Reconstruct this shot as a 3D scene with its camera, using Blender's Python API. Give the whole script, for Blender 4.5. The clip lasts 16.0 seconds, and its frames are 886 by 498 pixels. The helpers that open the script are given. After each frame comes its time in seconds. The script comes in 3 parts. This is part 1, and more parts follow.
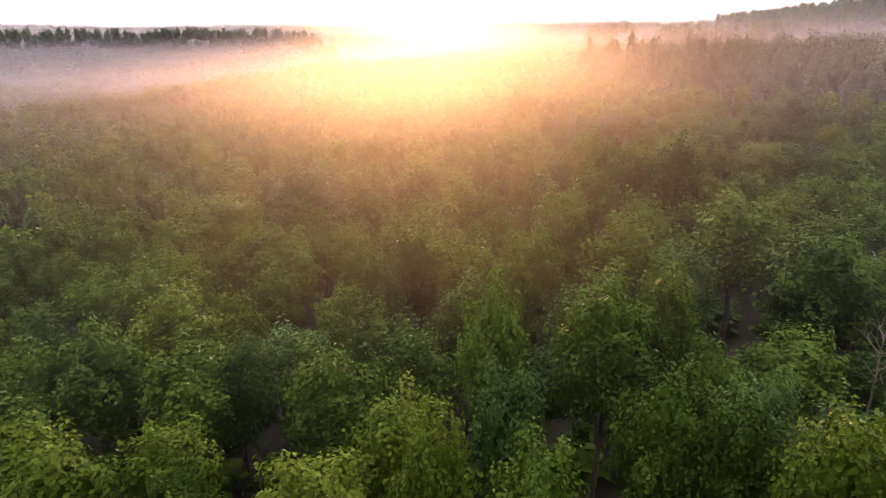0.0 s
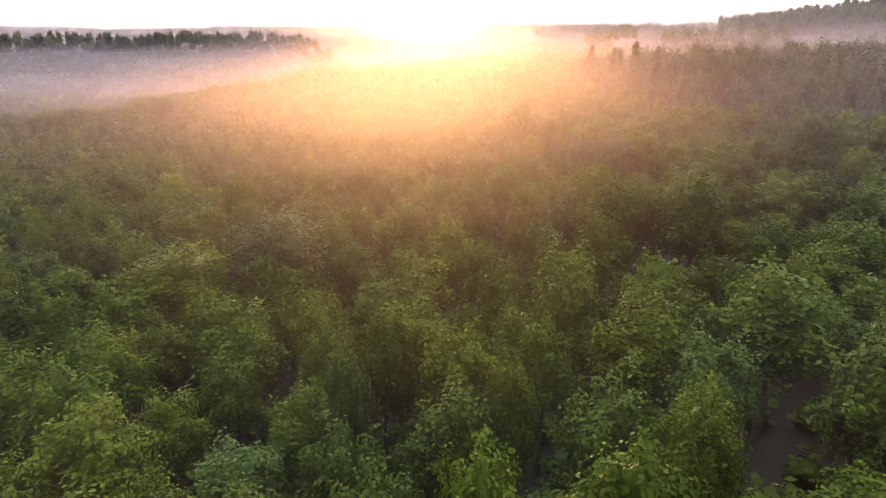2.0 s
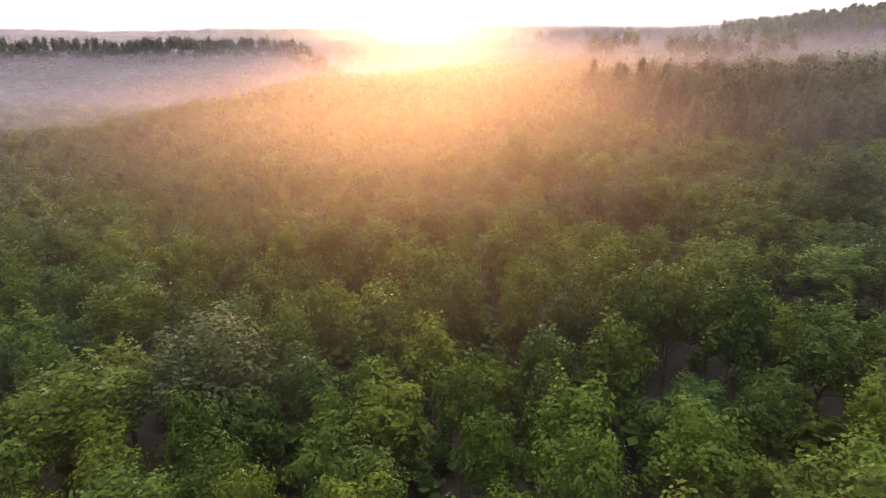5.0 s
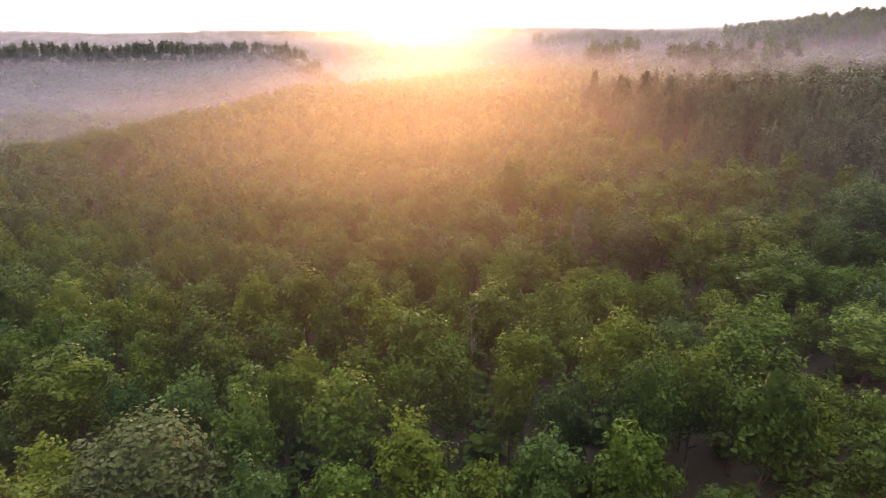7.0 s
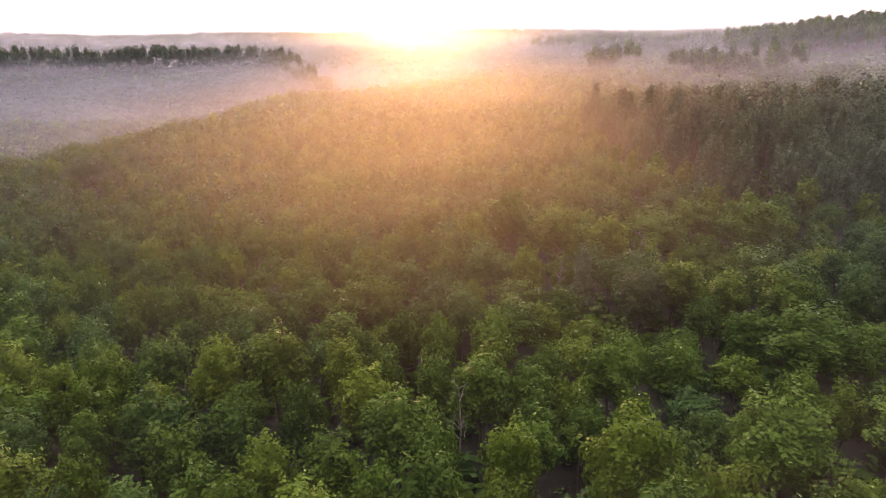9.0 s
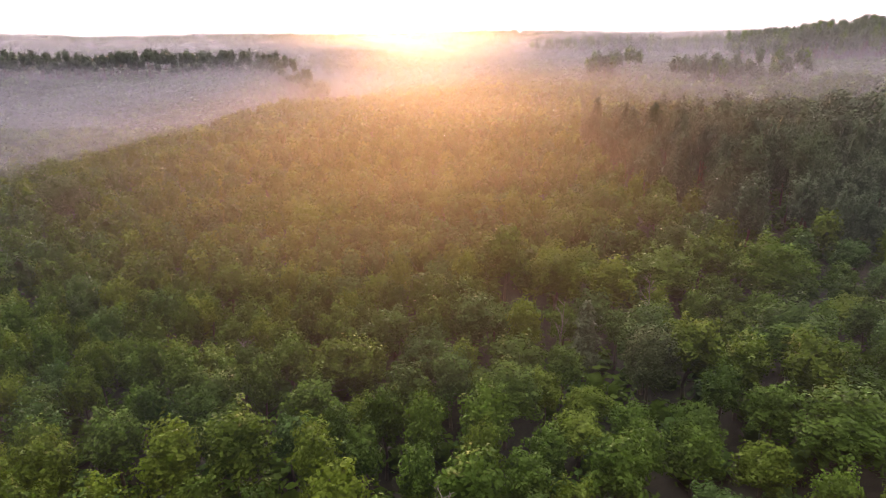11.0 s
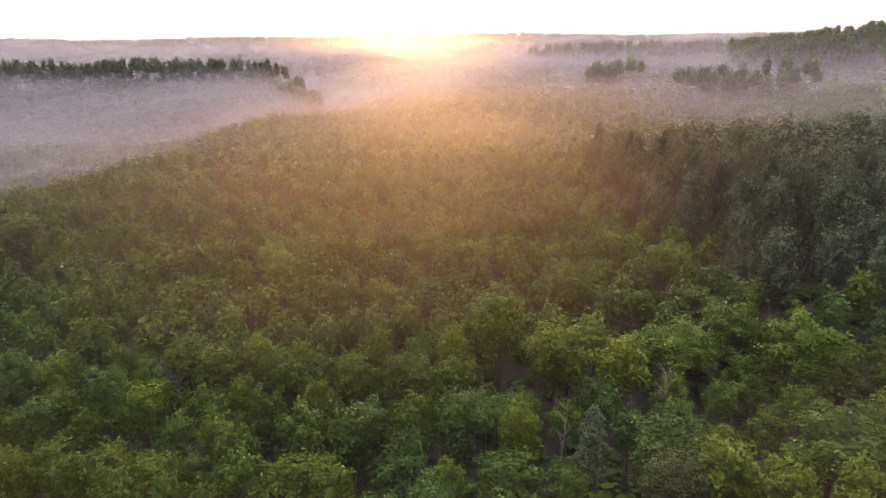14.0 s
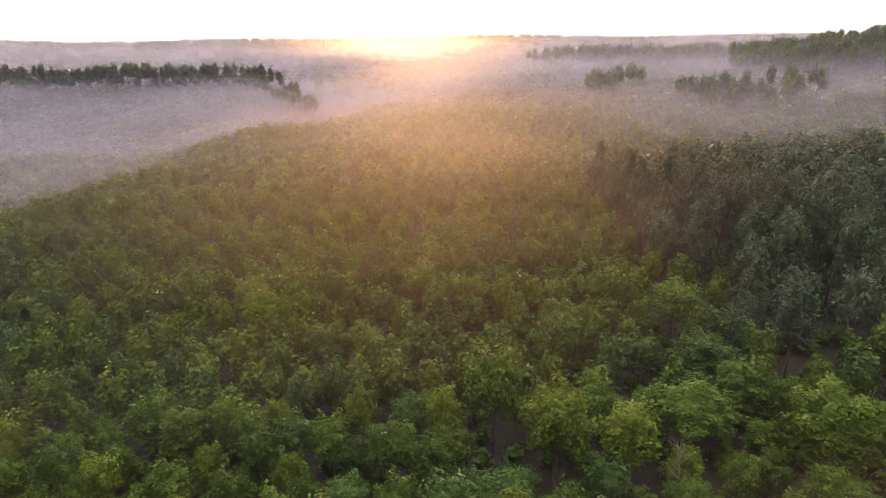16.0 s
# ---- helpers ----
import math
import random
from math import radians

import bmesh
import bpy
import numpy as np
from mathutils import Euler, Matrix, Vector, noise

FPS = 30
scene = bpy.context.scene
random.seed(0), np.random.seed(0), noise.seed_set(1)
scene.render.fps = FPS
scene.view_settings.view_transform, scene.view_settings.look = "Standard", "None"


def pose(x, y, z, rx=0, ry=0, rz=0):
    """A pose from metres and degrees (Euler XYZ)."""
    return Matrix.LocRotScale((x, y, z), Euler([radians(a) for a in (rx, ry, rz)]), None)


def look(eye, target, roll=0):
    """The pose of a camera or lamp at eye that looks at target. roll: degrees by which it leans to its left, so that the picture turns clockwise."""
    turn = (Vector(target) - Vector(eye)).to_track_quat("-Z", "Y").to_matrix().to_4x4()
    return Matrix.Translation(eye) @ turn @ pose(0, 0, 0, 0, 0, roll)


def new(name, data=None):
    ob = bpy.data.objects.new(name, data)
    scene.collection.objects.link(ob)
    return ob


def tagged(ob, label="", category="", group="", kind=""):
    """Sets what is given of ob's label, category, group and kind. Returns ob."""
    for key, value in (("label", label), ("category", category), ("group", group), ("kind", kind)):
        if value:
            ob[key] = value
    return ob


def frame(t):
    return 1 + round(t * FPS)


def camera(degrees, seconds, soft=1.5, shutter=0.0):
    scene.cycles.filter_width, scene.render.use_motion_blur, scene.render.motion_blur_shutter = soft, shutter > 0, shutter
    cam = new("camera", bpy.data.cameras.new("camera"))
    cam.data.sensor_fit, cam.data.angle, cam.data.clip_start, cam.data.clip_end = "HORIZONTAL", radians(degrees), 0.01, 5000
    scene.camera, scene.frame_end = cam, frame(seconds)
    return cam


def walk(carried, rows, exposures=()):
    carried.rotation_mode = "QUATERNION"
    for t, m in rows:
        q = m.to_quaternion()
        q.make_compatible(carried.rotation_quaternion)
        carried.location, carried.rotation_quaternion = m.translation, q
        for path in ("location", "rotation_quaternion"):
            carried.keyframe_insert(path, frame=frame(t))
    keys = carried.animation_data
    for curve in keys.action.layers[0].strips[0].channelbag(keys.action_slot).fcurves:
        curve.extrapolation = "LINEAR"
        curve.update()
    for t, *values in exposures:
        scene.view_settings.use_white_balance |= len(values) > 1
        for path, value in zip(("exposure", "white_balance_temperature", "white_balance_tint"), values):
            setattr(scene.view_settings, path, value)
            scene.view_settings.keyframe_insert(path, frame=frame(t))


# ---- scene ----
# A drone flies up and forward over a misty broadleaf forest at sunrise.
cam = camera(69.4, 16.0, soft=0.9)
METRES, EYE, TILT, LEAN, TURN = 100.0, 38.0, -19.3, 0.0, 0.0
ROWS = [
    (0.0, 0.0, 0.0, 0.0, 0.0, 0.0, -0.0),
    (0.5, 0.0038, 0.0264, 0.0173, -0.0, 0.01, 0.03),
    (1.0, 0.0074, 0.0528, 0.0349, -0.02, -0.01, 0.04),
    (1.5, 0.0111, 0.0793, 0.0524, -0.02, -0.0, 0.06),
    (2.0, 0.0148, 0.1056, 0.07, -0.02, -0.02, 0.09),
    (2.5, 0.0184, 0.1316, 0.0877, -0.03, -0.04, 0.13),
    (3.0, 0.022, 0.1578, 0.1052, -0.05, -0.04, 0.15),
    (3.5, 0.0255, 0.184, 0.1229, -0.08, -0.05, 0.16),
    (4.0, 0.029, 0.21, 0.1405, -0.09, -0.06, 0.18),
    (6.5, 0.0485, 0.3409, 0.2294, -0.2, -0.02, 0.24),
    (7.0, 0.0524, 0.3664, 0.2476, -0.24, -0.03, 0.26),
    (7.5, 0.0567, 0.3919, 0.2658, -0.24, -0.05, 0.26),
    (8.0, 0.0608, 0.4171, 0.2836, -0.26, -0.05, 0.28),
    (8.5, 0.0651, 0.4417, 0.3018, -0.28, -0.07, 0.31),
    (9.0, 0.0693, 0.4667, 0.3197, -0.3, -0.07, 0.34),
    (11.5, 0.0893, 0.5887, 0.4128, -0.42, -0.09, 0.35),
    (12.0, 0.0933, 0.613, 0.4316, -0.43, -0.07, 0.36),
    (12.5, 0.0976, 0.6372, 0.4508, -0.45, -0.09, 0.41),
    (13.0, 0.102, 0.6611, 0.4701, -0.45, -0.1, 0.44),
    (13.5, 0.106, 0.6853, 0.4889, -0.48, -0.1, 0.44),
    (14.0, 0.1102, 0.7094, 0.508, -0.5, -0.11, 0.48),
    (14.5, 0.1144, 0.7316, 0.526, -0.51, -0.13, 0.52),
    (15.0, 0.1184, 0.7553, 0.5449, -0.53, -0.13, 0.54),
    (15.5, 0.1227, 0.7794, 0.5634, -0.56, -0.13, 0.55),
    (16.0, 0.1269, 0.8022, 0.5823, -0.58, -0.14, 0.57),
]
walk(cam, [(t, pose(0, 0, EYE, TILT, LEAN, TURN) @ pose(METRES * x, METRES * y, METRES * z, 90 + pitch, roll, yaw)) for t, x, y, z, yaw, pitch, roll in ROWS],
     [(0.0, 0.72, 6700, 32), (16.0, 0.72, 6700, 32)])
scene.cycles.transparent_max_bounces = 64
scene.cycles.max_bounces, scene.cycles.diffuse_bounces, scene.cycles.transmission_bounces = 4, 2, 2

# ---- world and sun ----
SUN_AZ, SUN_EL = -1.8, 3.0          # degrees: left of straight ahead, above the horizon
sa, se = radians(SUN_AZ), radians(SUN_EL)
sun_way = Vector((math.sin(sa) * math.cos(se), math.cos(sa) * math.cos(se), math.sin(se)))
world = bpy.data.worlds.new("world")
scene.world = world
world.use_nodes = True
wn, wl = world.node_tree.nodes, world.node_tree.links
wn.clear()
sky = wn.new("ShaderNodeTexSky")
sky.sky_type, sky.sun_disc = "NISHITA", False
sky.sun_elevation, sky.sun_rotation = radians(SUN_EL), radians(SUN_AZ)
sky.air_density, sky.dust_density, sky.ozone_density = 1.0, 4.0, 1.0
bg = wn.new("ShaderNodeBackground")
bg.inputs["Strength"].default_value = 0.11
# the thin high haze that whitens the sky: brighter overhead and towards the sun
way = wn.new("ShaderNodeTexCoord")
along, up = wn.new("ShaderNodeVectorMath"), wn.new("ShaderNodeVectorMath")
along.operation = up.operation = "DOT_PRODUCT"
along.inputs[1].default_value, up.inputs[1].default_value = sun_way, (0, 0, 1)
ahead, high = wn.new("ShaderNodeMapRange"), wn.new("ShaderNodeMapRange")
for node, src, a, b, lo, hi in ((ahead, along, 0.0, 1.0, 0.03, 1.9), (high, up, 0.25, 0.95, 0.0, 1.28)):
    node.interpolation_type = "SMOOTHSTEP"
    for key, val in (("From Min", a), ("From Max", b), ("To Min", lo), ("To Max", hi)):
        node.inputs[key].default_value = val
    wl.new(way.outputs["Generated"], src.inputs[0])
    wl.new(src.outputs["Value"], node.inputs["Value"])
total = wn.new("ShaderNodeMath")
total.operation = "ADD"
wl.new(ahead.outputs[0], total.inputs[0])
wl.new(high.outputs[0], total.inputs[1])
veil = wn.new("ShaderNodeBackground")
veil.inputs["Color"].default_value = (1.0, 0.97, 0.92, 1)
wl.new(total.outputs[0], veil.inputs["Strength"])
both = wn.new("ShaderNodeAddShader")
wout = wn.new("ShaderNodeOutputWorld")
wl.new(sky.outputs[0], bg.inputs["Color"])
wl.new(bg.outputs[0], both.inputs[0])
wl.new(veil.outputs[0], both.inputs[1])
wl.new(both.outputs[0], wout.inputs["Surface"])

sun = new("sun", bpy.data.lights.new("sun", "SUN"))
sun.data.energy, sun.data.angle, sun.data.color = 3.2, radians(1.0), (1.0, 0.55, 0.20)
sun.matrix_world = look(sun_way * 300 + Vector((0, 0, 60)), (0, 0, 60))


# ---- materials ----
def nodes_of(name):
    m = bpy.data.materials.new(name)
    m.use_nodes = True
    m.node_tree.nodes.clear()
    return m, m.node_tree.nodes, m.node_tree.links


def leaf_material(name, dark, light, sheer=0.35, patch=0.12):
    """Foliage: hue differs from tree to tree, from leaf to leaf and in soft patches; light shines through it."""
    m, n, l = nodes_of(name)
    info, geo, pos = n.new("ShaderNodeObjectInfo"), n.new("ShaderNodeNewGeometry"), n.new("ShaderNodeTexNoise")
    pos.inputs["Scale"].default_value = patch
    pos.inputs["Detail"].default_value = 3
    l.new(geo.outputs["Position"], pos.inputs["Vector"])
    mix1 = n.new("ShaderNodeMath")
    mix1.operation = "MULTIPLY_ADD"
    mix1.inputs[1].default_value = 0.18
    l.new(geo.outputs["Random Per Island"], mix1.inputs[0])
    sc = n.new("ShaderNodeMath")
    sc.operation = "MULTIPLY_ADD"
    sc.inputs[1].default_value, sc.inputs[2].default_value = 1.3, -0.45
    l.new(pos.outputs["Fac"], sc.inputs[0])
    ad = n.new("ShaderNodeMath")
    ad.operation = "MULTIPLY_ADD"
    ad.inputs[1].default_value = 0.75
    l.new(info.outputs["Random"], ad.inputs[0])
    l.new(sc.outputs[0], ad.inputs[2])
    l.new(ad.outputs[0], mix1.inputs[2])
    ramp = n.new("ShaderNodeValToRGB")
    ramp.color_ramp.elements[0].color = (*dark, 1)
    ramp.color_ramp.elements[1].color = (*light, 1)
    l.new(mix1.outputs[0], ramp.inputs["Fac"])
    front, back, mix, out = n.new("ShaderNodeBsdfPrincipled"), n.new("ShaderNodeBsdfTranslucent"), n.new("ShaderNodeMixShader"), n.new("ShaderNodeOutputMaterial")
    front.inputs["Roughness"].default_value = 0.55
    front.inputs["Specular IOR Level"].default_value = 0.10
    mix.inputs[0].default_value = sheer
    l.new(ramp.outputs[0], front.inputs["Base Color"])
    l.new(ramp.outputs[0], back.inputs["Color"])
    l.new(front.outputs[0], mix.inputs[1])
    l.new(back.outputs[0], mix.inputs[2])
    l.new(mix.outputs[0], out.inputs["Surface"])
    return m


def rough_material(name, dark, light, scale, detail=6, bump=0.4, rough=0.9):
    """Bark and soil: two scales of mottling with relief."""
    m, n, l = nodes_of(name)
    co, a, b = n.new("ShaderNodeTexCoord"), n.new("ShaderNodeTexNoise"), n.new("ShaderNodeTexNoise")
    a.inputs["Scale"].default_value, a.inputs["Detail"].default_value = scale, detail
    b.inputs["Scale"].default_value, b.inputs["Detail"].default_value = scale * 0.09, 3
    l.new(co.outputs["Object"], a.inputs["Vector"])
    l.new(co.outputs["Object"], b.inputs["Vector"])
    mul = n.new("ShaderNodeMath")
    mul.operation = "MULTIPLY"
    l.new(a.outputs["Fac"], mul.inputs[0])
    l.new(b.outputs["Fac"], mul.inputs[1])
    ramp = n.new("ShaderNodeValToRGB")
    ramp.color_ramp.elements[0].position, ramp.color_ramp.elements[1].position = 0.12, 0.42
    ramp.color_ramp.elements[0].color, ramp.color_ramp.elements[1].color = (*dark, 1), (*light, 1)
    l.new(mul.outputs[0], ramp.inputs["Fac"])
    bm_, sh, out = n.new("ShaderNodeBump"), n.new("ShaderNodeBsdfPrincipled"), n.new("ShaderNodeOutputMaterial")
    bm_.inputs["Strength"].default_value = bump
    l.new(a.outputs["Fac"], bm_.inputs["Height"])
    sh.inputs["Roughness"].default_value = rough
    l.new(ramp.outputs[0], sh.inputs["Base Color"])
    l.new(bm_.outputs[0], sh.inputs["Normal"])
    l.new(sh.outputs[0], out.inputs["Surface"])
    return m


def mist_material(name, tint, ahead_tint, ahead_share, rough, through_it, upright=True):
    """Mist droplets: mostly clear; the rest scatters light all round, and a share of it forwards in a wide lobe."""
    m, n, l = nodes_of(name)
    att, geo, tex = n.new("ShaderNodeAttribute"), n.new("ShaderNodeNewGeometry"), n.new("ShaderNodeTexNoise")
    att.attribute_name = "thickness"
    mp = n.new("ShaderNodeMapping")
    mp.inputs["Scale"].default_value = (0.010, 0.010, 0.045)
    l.new(geo.outputs["Position"], mp.inputs["Vector"])
    l.new(mp.outputs[0], tex.inputs["Vector"])
    tex.inputs["Scale"].default_value, tex.inputs["Detail"].default_value = 1.0, 4
    wisps = n.new("ShaderNodeMapRange")
    wisps.inputs["From Min"].default_value, wisps.inputs["From Max"].default_value = 0.3, 0.7
    wisps.inputs["To Min"].default_value, wisps.inputs["To Max"].default_value = 0.5, 1.4
    l.new(tex.outputs["Fac"], wisps.inputs["Value"])
    mul = n.new("ShaderNodeMath")
    mul.operation, mul.use_clamp = "MULTIPLY", True
    l.new(att.outputs["Fac"], mul.inputs[0])
    l.new(wisps.outputs[0], mul.inputs[1])
    face = n.new("ShaderNodeCombineXYZ")                # droplets have no face: light them all as one upright sheet
    face.inputs["Y"].default_value = -1.0
    dif, tra, broad = n.new("ShaderNodeBsdfDiffuse"), n.new("ShaderNodeBsdfTranslucent"), n.new("ShaderNodeBsdfRefraction")
    for s in (dif, tra):
        s.inputs["Color"].default_value = (*tint, 1)
    broad.inputs["Roughness"].default_value, broad.inputs["IOR"].default_value = rough, 1.33
    broad.inputs["Color"].default_value = (*ahead_tint, 1)
    for s in (tra, broad) + ((dif,) if upright else ()):
        l.new(face.outputs[0], s.inputs["Normal"])
    last = dif
    for s, share in ((tra, through_it), (broad, ahead_share)):
        both_ways = n.new("ShaderNodeMixShader")
        both_ways.inputs[0].default_value = share
        l.new(last.outputs[0], both_ways.inputs[1])
        l.new(s.outputs[0], both_ways.inputs[2])
        last = both_ways
    clear, mix, out = n.new("ShaderNodeBsdfTransparent"), n.new("ShaderNodeMixShader"), n.new("ShaderNodeOutputMaterial")
    l.new(mul.outputs[0], mix.inputs[0])
    l.new(clear.outputs[0], mix.inputs[1])
    l.new(last.outputs[0], mix.inputs[2])
    l.new(mix.outputs[0], out.inputs["Surface"])
    return m


LEAF_GREEN = leaf_material("oak_leaves", (0.022, 0.053, 0.007), (0.074, 0.140, 0.014), 0.25)
LEAF_YELLOW = leaf_material("alder_leaves", (0.032, 0.068, 0.006), (0.108, 0.168, 0.013), 0.25)
LEAF_BLUE = leaf_material("ash_leaves", (0.021, 0.054, 0.011), (0.064, 0.130, 0.026), 0.25)
LEAF_GREY = leaf_material("willow_leaves", (0.040, 0.066, 0.020), (0.088, 0.124, 0.042), 0.2)
NEEDLES = leaf_material("pine_needles", (0.033, 0.058, 0.030), (0.078, 0.118, 0.058), sheer=0.15)
BARK = rough_material("bark", (0.045, 0.035, 0.028), (0.16, 0.13, 0.10), 9)
PINE_BARK = rough_material("pine_bark", (0.05, 0.032, 0.024), (0.15, 0.08, 0.05), 9)
DEAD_WOOD = rough_material("dead_wood", (0.10, 0.09, 0.08), (0.22, 0.20, 0.17), 7)
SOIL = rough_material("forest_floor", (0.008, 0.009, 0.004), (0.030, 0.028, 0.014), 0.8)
MIST = mist_material("mist", (0.42, 0.41, 0.47), (1, 1, 1), 0.0, 1.0, 0.0, upright=False)
HAZE = mist_material("haze", (0.40, 0.44, 0.60), (1.0, 0.88, 0.90), 0.56, 1.0, 0.08)
FAR_HAZE = mist_material("far_haze", (0.93, 0.92, 1.0), (1.0, 0.97, 0.93), 0.05, 0.60, 0.08)


# ---- lie of the land ----
def step(v, a, b):
    t = np.clip((np.asarray(v, float) - a) / (b - a), 0, 1)
    return t * t * (3 - 2 * t)


def bump(x, y, cx, cy, rx, ry):
    return np.exp(-((x - cx) / rx) ** 2 - ((y - cy) / ry) ** 2)


EDGE_Y, EDGE_X = (120, 235, 282, 375, 486, 570), (-290, -170, -123, -88, -88, -30)


def valley_side(x, y):
    """0 on the wooded spur, 1 down in the valley beside it."""
    return step(np.interp(y, EDGE_Y, EDGE_X) - x, -8, 55)


def land(x, y):
    """The ground's height."""
    x, y = np.asarray(x, float), np.asarray(y, float)
    near = 4 + 8 * np.tanh(x / 110) + 4 * step(y, 190, 320)
    near = near - 14 * valley_side(x, y) * step(y, 150, 260) - 7 * step(y, 420, 580) * step(-x, -120, 0)
    near = near + 29 * step(y, 480, 645) * step(-x, 90, 150)
    near = near + 22 * bump(x, y, 430, 660, 130, 170) - 3 * bump(x, y, 150, 380, 90, 60)
    mid = 9 + 9 * bump(x, y, -190, 960, 130, 110) + 16 * bump(x, y, -800, 1150, 300, 140) + 6 * step(x, 60, 200) + 8 * bump(x, y, 560, 800, 160, 200)
    far = 26 + 3 * np.sin(x / 270 + 0.8) + 2 * np.sin(x / 90) + 8 * step(x, 500, 1100)
    z = near + (mid - near) * step(y, 660, 780)
    z = z + (far - z) * step(y, 1220, 1480)
    z = z - 80 * step(y, 1620, 2700)
    return z + 0.5 * np.sin(x / 17 + 0.6) * np.cos(y / 23) + 0.3 * np.sin(x / 7 + y / 9)


# ---- mesh tools ----
def tri_mesh(name, v, f, materials, slot=None, smooth=False):
    me = bpy.data.meshes.new(name)
    me.vertices.add(len(v))
    me.vertices.foreach_set("co", np.asarray(v, np.float32).ravel())
    me.loops.add(3 * len(f))
    me.loops.foreach_set("vertex_index", np.asarray(f, np.int32).ravel())
    me.polygons.add(len(f))
    me.polygons.foreach_set("loop_start", np.arange(0, 3 * len(f), 3, dtype=np.int32))
    for m in materials:
        me.materials.append(m)
    if slot is not None:
        me.polygons.foreach_set("material_index", np.asarray(slot, np.int32))
    if smooth:
        me.polygons.foreach_set("use_smooth", np.ones(len(f), bool))
    me.update(calc_edges=True)
    return me


class Heap:
    """Triangles gathered up."""

    def __init__(self):
        self.v, self.f, self.s, self.n = [], [], [], 0

    def add(self, v, f, slot=0):
        v, f = np.asarray(v, float), np.asarray(f, int)
        self.v.append(v)
        self.f.append(f + self.n)
        self.s.append(np.full(len(f), slot))
        self.n += len(v)

    def arrays(self):
        return np.concatenate(self.v), np.concatenate(self.f), np.concatenate(self.s)

    def mesh(self, name, materials, smooth=False):
        return tri_mesh(name, *self.arrays()[:2], materials, self.arrays()[2], smooth)


PHI = (1 + 5 ** 0.5) / 2
ICO_V = np.array([(-1, PHI, 0), (1, PHI, 0), (-1, -PHI, 0), (1, -PHI, 0), (0, -1, PHI), (0, 1, PHI), (0, -1, -PHI), (0, 1, -PHI), (PHI, 0, -1), (PHI, 0, 1), (-PHI, 0, -1), (-PHI, 0, 1)]) / (1 + PHI * PHI) ** 0.5
ICO_F = np.array([int(c, 16) for c in "05b" "015" "017" "07a" "0ab" "159" "5b4" "ba2" "a76" "718" "394" "342" "326" "368" "389" "495" "24b" "62a" "867" "981"]).reshape(-1, 3)


def unit(a):
    return a / np.maximum(np.linalg.norm(a, axis=-1, keepdims=True), 1e-9)


def leaf_cards(rng, centre, out, size, long=1.5, loose=0.40):
    """Two-triangle leaf sprays, folded at the midrib, that face outwards."""
    n = len(centre)
    nrm = unit(out + rng.normal(0, loose, (n, 3)) + (0, 0, 0.25))
    t = unit(np.cross(nrm, rng.normal(0, 1, (n, 3))))
    b = np.cross(nrm, t)
    s = (size * rng.uniform(0.65, 1.35, n))[:, None]
    fold = nrm * s * 0.22
    v = np.stack([centre - t * s * long / 2, centre + b * s / 2 + fold, centre + t * s * long / 2, centre - b * s / 2 + fold], 1).reshape(-1, 3)
    i = np.arange(n)[:, None] * 4
    return v, np.concatenate([i + (0, 1, 2), i + (0, 2, 3)])


def tube(heap, a, b, ra, rb, sides=6, slot=0):
    """A tapered limb from a to b."""
    a, b = np.asarray(a, float), np.asarray(b, float)
    w = unit(b - a)
    u = unit(np.cross(w, (0.3, 1, 0.1)))
    k = np.cross(w, u)
    ang = np.arange(sides) * 2 * np.pi / sides
    ring = np.cos(ang)[:, None] * u + np.sin(ang)[:, None] * k
    v = np.concatenate([a + ring * ra, b + ring * rb])
    i = np.arange(sides)
    j = (i + 1) % sides
    heap.add(v, np.concatenate([np.stack([i, j, j + sides], 1), np.stack([i, j + sides, i + sides], 1)]), slot)


def ball(level):
    """A round mesh: the icosahedron, split level times."""
    v, f = ICO_V, ICO_F
    for _ in range(level):
        n = len(f)
        a, b, c = v[f[:, 0]], v[f[:, 1]], v[f[:, 2]]
        v = unit(np.concatenate([a, b, c, (a + b) / 2, (b + c) / 2, (c + a) / 2]))
        i = np.arange(n)
        a, b, c, ab, bc, ca = (i + k * n for k in range(6))
        f = np.concatenate([np.stack(t, 1) for t in ((a, ab, ca), (ab, b, bc), (ca, bc, c), (ab, bc, ca))])
        v, back = np.unique(v.round(5), axis=0, return_inverse=True)
        f = back.ravel()[f]
    return v, f


BALLS = [ball(0), ball(1), ball(2)]


